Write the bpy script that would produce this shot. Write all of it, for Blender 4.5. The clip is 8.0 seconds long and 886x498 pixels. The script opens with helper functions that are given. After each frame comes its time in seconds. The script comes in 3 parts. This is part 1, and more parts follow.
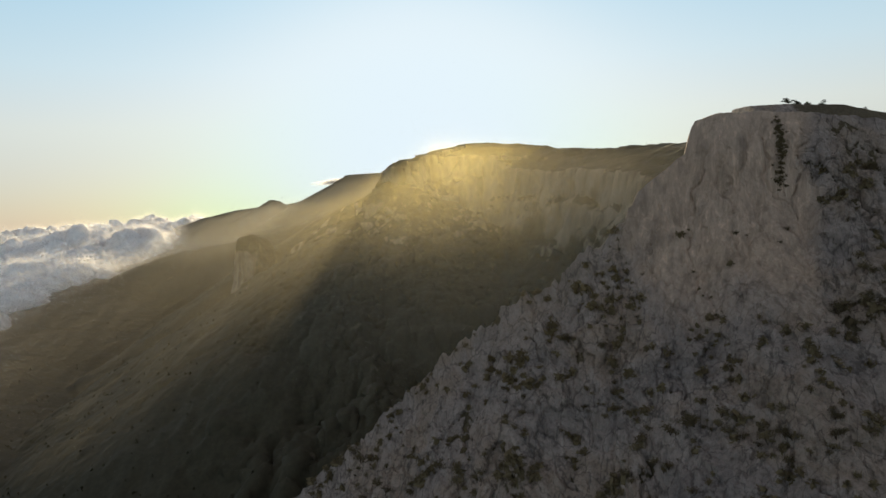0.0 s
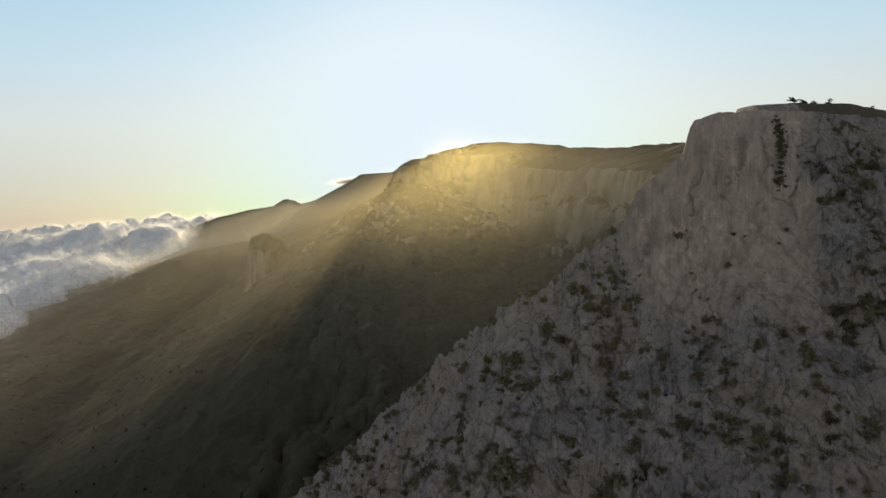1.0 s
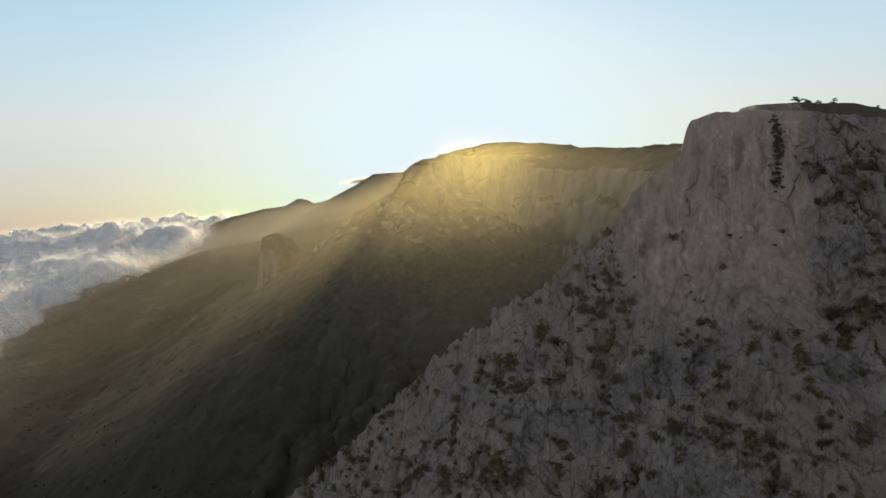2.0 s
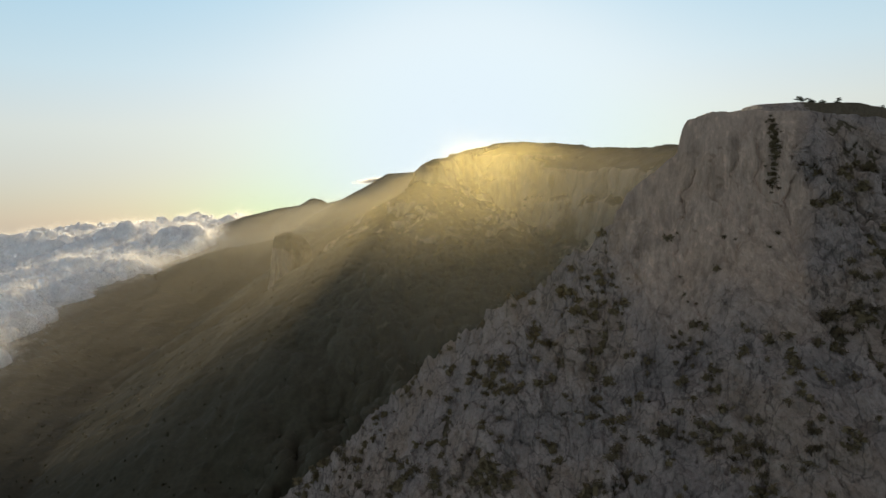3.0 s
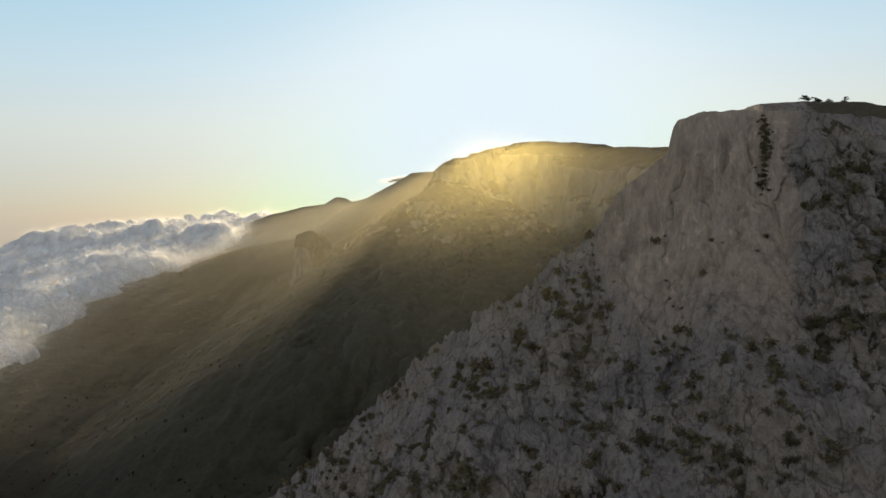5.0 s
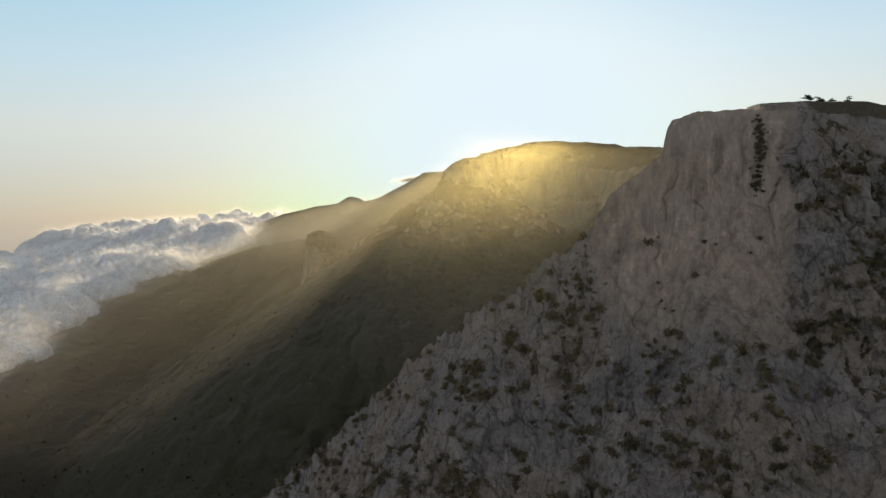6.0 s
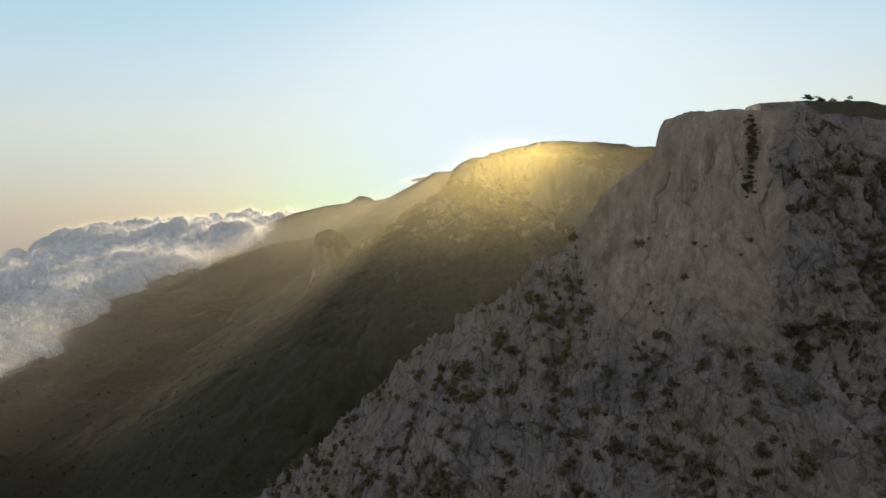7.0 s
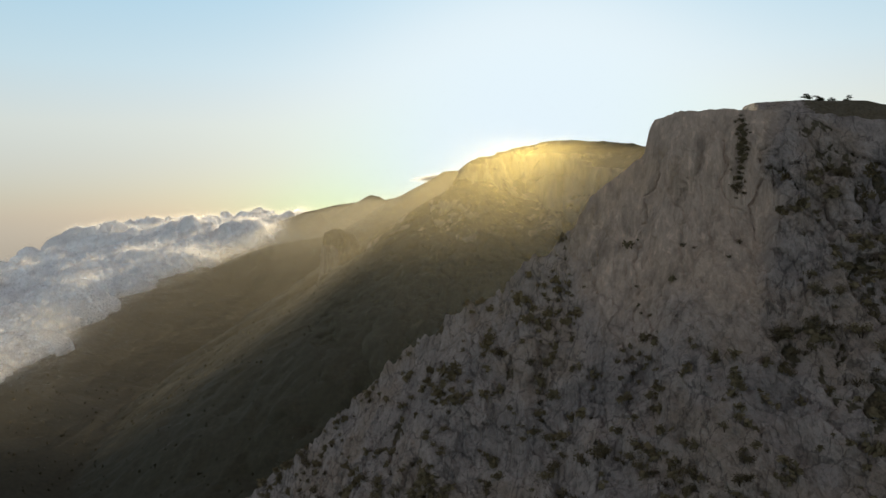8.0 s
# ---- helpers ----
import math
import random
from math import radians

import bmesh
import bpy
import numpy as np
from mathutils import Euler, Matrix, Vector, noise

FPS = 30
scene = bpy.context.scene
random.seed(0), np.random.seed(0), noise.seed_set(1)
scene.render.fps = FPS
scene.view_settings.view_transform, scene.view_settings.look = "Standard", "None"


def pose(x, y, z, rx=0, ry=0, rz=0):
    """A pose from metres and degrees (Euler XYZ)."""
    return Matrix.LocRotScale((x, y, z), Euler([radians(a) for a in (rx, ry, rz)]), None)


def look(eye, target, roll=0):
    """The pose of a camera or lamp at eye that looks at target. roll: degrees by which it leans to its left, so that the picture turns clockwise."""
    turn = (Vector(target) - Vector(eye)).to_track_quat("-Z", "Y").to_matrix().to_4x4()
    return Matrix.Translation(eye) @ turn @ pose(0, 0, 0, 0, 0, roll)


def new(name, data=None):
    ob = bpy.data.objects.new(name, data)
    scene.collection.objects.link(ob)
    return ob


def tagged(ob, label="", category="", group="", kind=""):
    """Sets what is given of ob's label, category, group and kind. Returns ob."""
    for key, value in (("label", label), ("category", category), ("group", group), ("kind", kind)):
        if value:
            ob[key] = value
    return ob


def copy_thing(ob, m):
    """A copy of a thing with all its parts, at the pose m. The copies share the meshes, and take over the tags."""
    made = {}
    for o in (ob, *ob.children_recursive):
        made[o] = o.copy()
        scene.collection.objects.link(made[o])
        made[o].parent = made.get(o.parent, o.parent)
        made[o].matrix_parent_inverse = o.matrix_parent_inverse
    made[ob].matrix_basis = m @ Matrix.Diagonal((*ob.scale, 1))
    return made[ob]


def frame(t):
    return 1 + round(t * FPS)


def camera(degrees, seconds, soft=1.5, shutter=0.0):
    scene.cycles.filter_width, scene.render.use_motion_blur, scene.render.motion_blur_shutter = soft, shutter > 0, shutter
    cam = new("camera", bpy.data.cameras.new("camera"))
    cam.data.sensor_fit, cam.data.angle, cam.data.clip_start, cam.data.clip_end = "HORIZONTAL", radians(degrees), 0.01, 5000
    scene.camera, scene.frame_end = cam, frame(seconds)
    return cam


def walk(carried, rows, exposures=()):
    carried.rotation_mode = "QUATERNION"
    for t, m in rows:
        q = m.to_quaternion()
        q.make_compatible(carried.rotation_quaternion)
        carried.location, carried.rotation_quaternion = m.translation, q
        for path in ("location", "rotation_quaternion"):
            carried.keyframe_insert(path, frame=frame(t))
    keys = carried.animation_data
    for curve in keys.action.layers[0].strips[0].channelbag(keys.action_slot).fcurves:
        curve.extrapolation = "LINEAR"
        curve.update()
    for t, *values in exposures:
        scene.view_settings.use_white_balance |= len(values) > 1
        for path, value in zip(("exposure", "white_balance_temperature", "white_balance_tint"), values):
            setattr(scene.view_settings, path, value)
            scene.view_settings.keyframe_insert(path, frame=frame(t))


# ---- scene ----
# ------------------------------------------------------------------ camera
cam = camera(63.8, 8.0)
METRES, EYE, TILT, LEAN, TURN = 70.0, 400.0, 0.0, 0.0, -0.4
ROWS = [
    (0.0, 0.0, 0.0, 0.0, -0.14, -3.36, 2.36),
    (0.5, 0.0572, 0.0086, 0.0014, 0.48, -3.37, 2.34),
    (1.0, 0.1151, 0.0206, 0.0001, 1.08, -3.36, 2.26),
    (1.5, 0.1702, 0.0316, 0.0002, 1.62, -3.35, 2.22),
    (3.0, 0.3584, 0.072, -0.0017, 3.38, -3.31, 2.02),
    (3.5, 0.4153, 0.0854, -0.0011, 3.91, -3.31, 1.97),
    (4.0, 0.4807, 0.1027, -0.0014, 4.5, -3.31, 1.89),
    (4.5, 0.5369, 0.1174, -0.0005, 5.0, -3.31, 1.83),
    (6.0, 0.7196, 0.1736, 0.0016, 6.66, -3.3, 1.63),
    (6.5, 0.7756, 0.1915, 0.0036, 7.13, -3.31, 1.58),
    (7.0, 0.8403, 0.2144, 0.0026, 7.61, -3.31, 1.47),
    (7.5, 0.8962, 0.234, 0.0043, 7.91, -3.32, 1.45),
    (8.0, 0.9638, 0.2588, 0.0064, 8.51, -3.35, 1.38),
]
walk(cam, [(t, pose(0, 0, EYE, TILT, LEAN, TURN) @ pose(METRES * x, METRES * y, METRES * z, 90 + pitch, roll, yaw)) for t, x, y, z, yaw, pitch, roll in ROWS],
     exposures=[(0.0, 0.0), (8.0, 0.0)])

# ------------------------------------------------------------------ world and sun
SUN_ELEVATION, SUN_AZIMUTH = 7.5, -0.8      # degrees; azimuth from +y towards +x
world = bpy.data.worlds.new("sky")
scene.world = world
world.use_nodes = True
wn, wl = world.node_tree.nodes, world.node_tree.links
sky = wn.new("ShaderNodeTexSky")
sky.sky_type = "NISHITA"
sky.sun_disc = False
sky.sun_elevation = radians(SUN_ELEVATION)
sky.sun_rotation = radians(SUN_AZIMUTH)
sky.altitude = 900.0
sky.air_density, sky.dust_density, sky.ozone_density = 1.0, 1.5, 2.0
direction = wn.new("ShaderNodeTexCoord")
split = wn.new("ShaderNodeSeparateXYZ")
wl.new(direction.outputs["Generated"], split.inputs["Vector"])
haze_ramp = wn.new("ShaderNodeValToRGB")
lift = wn.new("ShaderNodeMath")                # height of the direction, -1..1, to 0..1
lift.operation, lift.inputs[1].default_value, lift.inputs[2].default_value = "MULTIPLY_ADD", 0.5, 0.5
wl.new(split.outputs["Z"], lift.inputs[0])
wl.new(lift.outputs[0], haze_ramp.inputs["Fac"])
SKY_STOPS = [(0.40, (0.15, 0.12, 0.09)), (0.49, (0.33, 0.33, 0.305)), (0.51, (0.36, 0.36, 0.325)), (0.53, (0.44, 0.43, 0.385)), (0.557, (0.54, 0.54, 0.465)), (0.595, (0.465, 0.585, 0.595)), (0.646, (0.355, 0.545, 0.63)), (0.69, (0.28, 0.39, 0.47)), (0.76, (0.195, 0.172, 0.152)), (1.0, (0.16, 0.135, 0.108))]
while len(haze_ramp.color_ramp.elements) < len(SKY_STOPS):
    haze_ramp.color_ramp.elements.new(0.5)
for e, (p, c) in zip(haze_ramp.color_ramp.elements, SKY_STOPS):
    e.position, e.color = p, (*c, 1)
glare = wn.new("ShaderNodeVectorMath")          # the sky round the sun, added to the hazy sky
glare.operation = "MULTIPLY_ADD"
glare.inputs[1].default_value = (0.036, 0.0365, 0.044)
wl.new(sky.outputs["Color"], glare.inputs[0])
wl.new(haze_ramp.outputs["Color"], glare.inputs[2])
bands, cap = wn.new("ShaderNodeSeparateXYZ"), wn.new("ShaderNodeCombineXYZ")
wl.new(glare.outputs[0], bands.inputs[0])
for k, most in enumerate((0.79, 0.91, 0.985)):  # the brightest sky, reached softly
    soft = wn.new("ShaderNodeMath")
    soft.operation = "SMOOTH_MIN"
    soft.inputs[1].default_value, soft.inputs[2].default_value = most, 0.3
    wl.new(bands.outputs[k], soft.inputs[0])
    wl.new(soft.outputs[0], cap.inputs[k])
wl.new(cap.outputs[0], wn["Background"].inputs["Color"])
wn["Background"].inputs["Strength"].default_value = 1.0

sun_data = bpy.data.lights.new("sun", "SUN")
sun_data.energy = 5.0
sun_data.angle = radians(1.0)
sun_data.color = (1.0, 0.82, 0.53)
sun = new("sun", sun_data)
el, az = radians(SUN_ELEVATION), radians(SUN_AZIMUTH)
sun.matrix_world = look((0, 0, 1500), (-math.cos(el) * math.sin(az), -math.cos(el) * math.cos(az), 1500 - math.sin(el)))


# ------------------------------------------------------------------ noise
def _hash(ix, iy, iz, seed):
    n = (ix.astype(np.int64) * 374761393 + iy.astype(np.int64) * 668265263 + iz.astype(np.int64) * 2147483647 + seed * 1274126177) & 0x7FFFFFFF
    n = ((n ^ (n >> 13)) * 1274126177) & 0x7FFFFFFF
    n = ((n ^ (n >> 16)) * 668265263) & 0x7FFFFFFF
    return n ^ (n >> 15)


def gradient_noise(x, y, z, seed=0):
    """Perlin noise, about -1 to 1, of arrays."""
    x, y, z = np.broadcast_arrays(np.asarray(x, float), np.asarray(y, float), np.asarray(z, float))
    ix, iy, iz = np.floor(x), np.floor(y), np.floor(z)
    fx, fy, fz = x - ix, y - iy, z - iz
    u, v, w = (f * f * f * (f * (f * 6 - 15) + 10) for f in (fx, fy, fz))
    out = 0.0
    for a in (0, 1):
        for b in (0, 1):
            for c in (0, 1):
                h = _hash(ix + a, iy + b, iz + c, seed)
                g = (((h & 1023) / 511.5 - 1) * (fx - a) + (((h >> 10) & 1023) / 511.5 - 1) * (fy - b) + (((h >> 20) & 1023) / 511.5 - 1) * (fz - c))
                out = out + g * (u if a else 1 - u) * (v if b else 1 - v) * (w if c else 1 - w)
    return out * 1.3


def fbm(x, y, z, octaves=4, seed=0, gain=0.5):
    total, amp = 0.0, 1.0
    for o in range(octaves):
        total = total + amp * gradient_noise(x * 2 ** o, y * 2 ** o, z * 2 ** o, seed + o * 7)
        amp *= gain
    return total


def ridged(x, y, z, octaves=4, seed=0, gain=0.5):
    total, amp = 0.0, 1.0
    for o in range(octaves):
        total = total + amp * (1 - 2 * np.abs(gradient_noise(x * 2 ** o, y * 2 ** o, z * 2 ** o, seed + o * 11)))
        amp *= gain
    return total


def cells(x, y, z, seed=0):
    """Worley noise: distance to the nearest point, how much further the next one is, and a random value for each cell."""
    ix, iy, iz = np.floor(x), np.floor(y), np.floor(z)
    f1, f2, value = np.full(x.shape, 9.0), np.full(x.shape, 9.0), np.zeros(x.shape)
    for a in (-1, 0, 1):
        for b in (-1, 0, 1):
            for c in (-1, 0, 1):
                h = _hash(ix + a, iy + b, iz + c, seed)
                d = np.sqrt((ix + a + (h & 1023) / 1023 - x) ** 2 + (iy + b + ((h >> 10) & 1023) / 1023 - y) ** 2 + (iz + c + ((h >> 20) & 1023) / 1023 - z) ** 2)
                closer = d < f1
                f2 = np.where(closer, f1, np.minimum(f2, d))
                value = np.where(closer, (_hash(ix + a, iy + b, iz + c, seed + 5) & 1023) / 1023, value)
                f1 = np.where(closer, d, f1)
    return f1, f2 - f1, value


def step(a, b, x):
    t = np.clip((np.asarray(x, float) - a) / (b - a), 0, 1)
    return t * t * (3 - 2 * t)


# ------------------------------------------------------------------ materials
def material(name):
    m = bpy.data.materials.new(name)
    m.use_nodes = True
    return m, m.node_tree.nodes, m.node_tree.links, m.node_tree.nodes["Principled BSDF"]


def texture(nodes, links, coord, scale, detail=6.0, rough=0.6, stretch=(1, 1, 1), kind="ShaderNodeTexNoise"):
    mp = nodes.new("ShaderNodeMapping")
    mp.inputs["Scale"].default_value = stretch
    links.new(coord, mp.inputs["Vector"])
    t = nodes.new(kind)
    t.inputs["Scale"].default_value = scale
    if kind == "ShaderNodeTexNoise":
        t.inputs["Detail"].default_value = detail
        t.inputs["Roughness"].default_value = rough
    links.new(mp.outputs["Vector"], t.inputs["Vector"])
    return t


def ramp(nodes, links, source, stops):
    r = nodes.new("ShaderNodeValToRGB")
    while len(r.color_ramp.elements) < len(stops):
        r.color_ramp.elements.new(0.5)
    for e, (p, c) in zip(r.color_ramp.elements, stops):
        e.position, e.color = p, (*c, 1) if len(c) == 3 else c
    links.new(source, r.inputs["Fac"])
    return r


def blend(nodes, links, fac, a, b, mode="MIX"):
    m = nodes.new("ShaderNodeMix")
    m.data_type, m.blend_type = "RGBA", mode
    for sock, v in ((m.inputs["Factor"], fac), (m.inputs["A"], a), (m.inputs["B"], b)):
        if isinstance(v, (float, int)):
            sock.default_value = v
        elif isinstance(v, tuple):
            sock.default_value = (*v, 1)
        else:
            links.new(v, sock)
    return m.outputs["Result"]


def grey(v):
    return (v, v, v)


def rock_material():
    m, n, l, bsdf = material("limestone")
    co = n.new("ShaderNodeTexCoord").outputs["Object"]
    big = texture(n, l, co, 0.03, 5, 0.55)
    # limestone tones, warmed to take in the hazy sun glare over the cliff
    base = ramp(n, l, big.outputs["Fac"], [(0.32, (0.30, 0.262, 0.25)), (0.48, (0.42, 0.355, 0.325)), (0.58, (0.38, 0.302, 0.25)), (0.72, (0.48, 0.412, 0.375))])
    streak = texture(n, l, co, 0.22, 7, 0.65, (1, 1, 0.10))
    sr = ramp(n, l, streak.outputs["Fac"], [(0.33, grey(0.5)), (0.5, grey(0.92)), (0.68, grey(1.12))])
    col = blend(n, l, 0.65, base.outputs["Color"], sr.outputs["Color"], "MULTIPLY")
    fine = texture(n, l, co, 0.8, 9, 0.72)
    fr = ramp(n, l, fine.outputs["Fac"], [(0.28, grey(0.55)), (0.46, grey(0.92)), (0.74, grey(1.15))])
    col = blend(n, l, 0.75, col, fr.outputs["Color"], "MULTIPLY")
    wob = n.new("ShaderNodeVectorMath")
    wob.operation = "MULTIPLY_ADD"
    wob.inputs[1].default_value = (9, 9, 9)
    l.new(streak.outputs["Color"], wob.inputs[0])
    l.new(co, wob.inputs[2])
    crack = texture(n, l, wob.outputs[0], 0.12, stretch=(1, 1, 0.38), kind="ShaderNodeTexVoronoi")
    crack.feature = "DISTANCE_TO_EDGE"
    cr = ramp(n, l, crack.outputs["Distance"], [(0.0, grey(0.2)), (0.045, grey(1.0))])
    col = blend(n, l, 0.6, col, cr.outputs["Color"], "MULTIPLY")
    split_lines = texture(n, l, wob.outputs[0], 0.34, stretch=(1.3, 1, 0.55), kind="ShaderNodeTexVoronoi")
    split_lines.feature = "DISTANCE_TO_EDGE"
    sl = ramp(n, l, split_lines.outputs["Distance"], [(0.0, grey(0.3)), (0.05, grey(1.0))])
    col = blend(n, l, 0.4, col, sl.outputs["Color"], "MULTIPLY")
    smooth = n.new("ShaderNodeAttribute")
    smooth.attribute_name = "wall"
    # browner, paler wall rock, with some glare of the haze painted in
    pale = blend(n, l, 0.75, (0.66, 0.50, 0.385), sr.outputs["Color"], "MULTIPLY")
    drip = texture(n, l, co, 0.5, 5, 0.6, (1, 1, 0.05))
    dr = ramp(n, l, drip.outputs["Fac"], [(0.32, grey(0.5)), (0.44, grey(0.9)), (0.56, grey(1.05)), (0.68, grey(1.75))])
    pale = blend(n, l, 0.5, pale, dr.outputs["Color"], "MULTIPLY")
    half = n.new("ShaderNodeMath")
    half.operation, half.inputs[1].default_value = "MULTIPLY", 0.7
    l.new(smooth.outputs["Fac"], half.inputs[0])
    col = blend(n, l, half.outputs[0], col, pale)
    at = n.new("ShaderNodeAttribute")
    at.attribute_name = "scrub"
    patch = texture(n, l, co, 0.5, 6, 0.75)
    addn = n.new("ShaderNodeMath")
    addn.operation = "ADD"
    l.new(at.outputs["Fac"], addn.inputs[0])
    l.new(patch.outputs["Fac"], addn.inputs[1])
    pr = ramp(n, l, addn.outputs[0], [(0.85, grey(0.0)), (1.25, grey(0.85))])
    green = ramp(n, l, fine.outputs["Fac"], [(0.3, (0.055, 0.045, 0.022)), (0.7, (0.13, 0.105, 0.055))])
    col = blend(n, l, pr.outputs["Color"], col, green.outputs["Color"])
    l.new(col, bsdf.inputs["Base Color"])
    bsdf.inputs["Roughness"].default_value = 0.92
    bsdf.inputs["Specular IOR Level"].default_value = 0.25
    bump = n.new("ShaderNodeBump")
    bump.inputs["Strength"].default_value = 0.9
    bump.inputs["Distance"].default_value = 1.5
    l.new(fine.outputs["Fac"], bump.inputs["Height"])
    l.new(bump.outputs["Normal"], bsdf.inputs["Normal"])
    return m


def ground_material():
    m, n, l, bsdf = material("forested_slope")
    co = n.new("ShaderNodeTexCoord").outputs["Object"]
    big = texture(n, l, co, 0.012, 6, 0.6)
    fine = texture(n, l, co, 0.12, 6, 0.7)
    forest = ramp(n, l, fine.outputs["Fac"], [(0.3, (0.032, 0.030, 0.017)), (0.7, (0.058, 0.052, 0.030))])
    rock = ramp(n, l, big.outputs["Fac"], [(0.3, (0.19, 0.16, 0.125)), (0.7, (0.32, 0.272, 0.215))])
    seam = texture(n, l, co, 0.035, 7, 0.65, (1, 1, 0.14))
    worn = ramp(n, l, seam.outputs["Fac"], [(0.34, grey(0.3)), (0.5, grey(0.9)), (0.66, grey(1.25))])
    stone = blend(n, l, 0.9, rock.outputs["Color"], worn.outputs["Color"], "MULTIPLY")
    at = n.new("ShaderNodeAttribute")
    at.attribute_name = "bare"
    broken = n.new("ShaderNodeMath")
    broken.operation = "ADD"
    l.new(at.outputs["Fac"], broken.inputs[0])
    speck = texture(n, l, co, 0.06, 9, 0.78, (1, 1, 0.35))
    l.new(speck.outputs["Fac"], broken.inputs[1])
    mask = ramp(n, l, broken.outputs[0], [(0.72, grey(0.0)), (1.15, grey(0.9))])
    col = blend(n, l, mask.outputs["Color"], forest.outputs["Color"], stone)
    l.new(col, bsdf.inputs["Base Color"])
    bsdf.inputs["Roughness"].default_value = 0.95
    bump = n.new("ShaderNodeBump")
    bump.inputs["Strength"].default_value = 0.25
    bump.inputs["Distance"].default_value = 5.0
    l.new(fine.outputs["Fac"], bump.inputs["Height"])
    l.new(bump.outputs["Normal"], bsdf.inputs["Normal"])
    return m


def cloud_material():
    """Light that enters a billow spreads through it before it leaves."""
    m, n, l, bsdf = material("cloud")
    bsdf.subsurface_method = "BURLEY"
    bsdf.inputs["Base Color"].default_value = (0.95, 0.94, 0.94, 1)
    bsdf.inputs["Subsurface Weight"].default_value = 1.0
    bsdf.inputs["Subsurface Radius"].default_value = (1.0, 0.95, 0.9)
    bsdf.inputs["Subsurface Scale"].default_value = 110.0
    bsdf.inputs["Roughness"].default_value = 1.0
    bsdf.inputs["Specular IOR Level"].default_value = 0.0
    tr = n.new("ShaderNodeBsdfTranslucent")
    tr.inputs["Color"].default_value = (0.97, 0.95, 0.92, 1)
    mix = n.new("ShaderNodeMixShader")
    mix.inputs["Fac"].default_value = 0.25
    l.new(bsdf.outputs["BSDF"], mix.inputs[1])
    l.new(tr.outputs["BSDF"], mix.inputs[2])
    l.new(mix.outputs["Shader"], n["Material Output"].inputs["Surface"])
    return m


def droplet_material(name, colour, dense, spread=0.0):
    """Thin drifting droplets, mostly clear. With spread they bend the light a little as it passes: bright towards the sun, almost unseen elsewhere."""
    m, n, l, bsdf = material(name)
    if spread:
        body = n.new("ShaderNodeBsdfRefraction")
        body.distribution = "GGX"
        body.inputs["Roughness"].default_value, body.inputs["IOR"].default_value = 1.0, spread
    else:
        body = n.new("ShaderNodeBsdfTranslucent")
    body.inputs["Color"].default_value = (*colour, 1)
    mix = n.new("ShaderNodeMixShader")
    mix.inputs["Fac"].default_value = dense
    l.new(n.new("ShaderNodeBsdfTransparent").outputs["BSDF"], mix.inputs[1])
    l.new(body.outputs["BSDF"], mix.inputs[2])
    l.new(mix.outputs["Shader"], n["Material Output"].inputs["Surface"])
    return m


ROCK, GROUND, CLOUD = rock_material(), ground_material(), cloud_material()
# the gold of the sun's glow is put into the droplets' colour
DROPLETS = droplet_material("sun_glow_mist", (1.0, 0.85, 0.34), 0.03, 1.18)
VEIL = droplet_material("brown_mist", (0.86, 0.79, 0.65), 0.04)
HAZE = droplet_material("pale_mist", (0.85, 0.82, 0.72), 0.10)
WISPS = droplet_material("cloud_wisps", (0.97, 0.95, 0.92), 0.22)


# ------------------------------------------------------------------ meshes from grids
def sheet(name, X, Y, Z, mat, attributes=None, smooth=True):
    """A grid mesh from three 2D arrays."""
    rows, cols = X.shape
    co = np.stack([X, Y, Z], -1).reshape(-1, 3).astype(np.float32)
    k = (np.arange(rows - 1)[:, None] * cols + np.arange(cols - 1)[None]).reshape(-1)
    quads = np.stack([k, k + 1, k + cols + 1, k + cols], 1).astype(np.int32)
    me = bpy.data.meshes.new(name)
    me.vertices.add(len(co))
    me.vertices.foreach_set("co", co.reshape(-1))
    me.loops.add(quads.size)
    me.loops.foreach_set("vertex_index", quads.reshape(-1))
    me.polygons.add(len(quads))
    me.polygons.foreach_set("loop_start", np.arange(len(quads), dtype=np.int32) * 4)
    me.polygons.foreach_set("use_smooth", np.full(len(quads), smooth))
    me.update(calc_edges=True)
    for key, values in (attributes or {}).items():
        a = me.attributes.new(key, "FLOAT", "POINT")
        a.data.foreach_set("value", values.reshape(-1).astype(np.float32))
    me.materials.append(mat)
    return new(name, me)


# ------------------------------------------------------------------ the land: escarpment, spurs and lower slopes
SEA = -350.0


def ridge(X, Y, crest, drop_at, drop, gullied=1.0):
    """Height of a ridge with that crest line, which falls off to both sides by the profile, the more where it is gullied."""
    h = np.full(X.shape, -1e4)
    for (x0, y0, z0), (x1, y1, z1) in zip(crest, crest[1:]):
        dx, dy = x1 - x0, y1 - y0
        t = np.clip(((X - x0) * dx + (Y - y0) * dy) / (dx * dx + dy * dy), 0, 1)
        d = np.hypot(X - x0 - t * dx, Y - y0 - t * dy)
        h = np.maximum(h, z0 + t * (z1 - z0) - gullied * np.interp(d, drop_at, drop))
    return h


def rounded(line, times=2):
    """A line with its corners cut."""
    for _ in range(times):
        line = line[:1] + [tuple(a + f * (b - a) for a, b in zip(p, q)) for p, q in zip(line, line[1:]) for f in (0.25, 0.75)] + line[-1:]
    return line


def inside(X, Y, ring):
    """Which points lie within a closed outline."""
    hit = np.zeros(X.shape, bool)
    for (x0, y0), (x1, y1) in zip(ring, ring[1:] + ring[:1]):
        if y0 != y1:
            hit ^= ((y0 > Y) != (y1 > Y)) & (X < (x1 - x0) * (Y - y0) / (y1 - y0) + x0)
    return hit


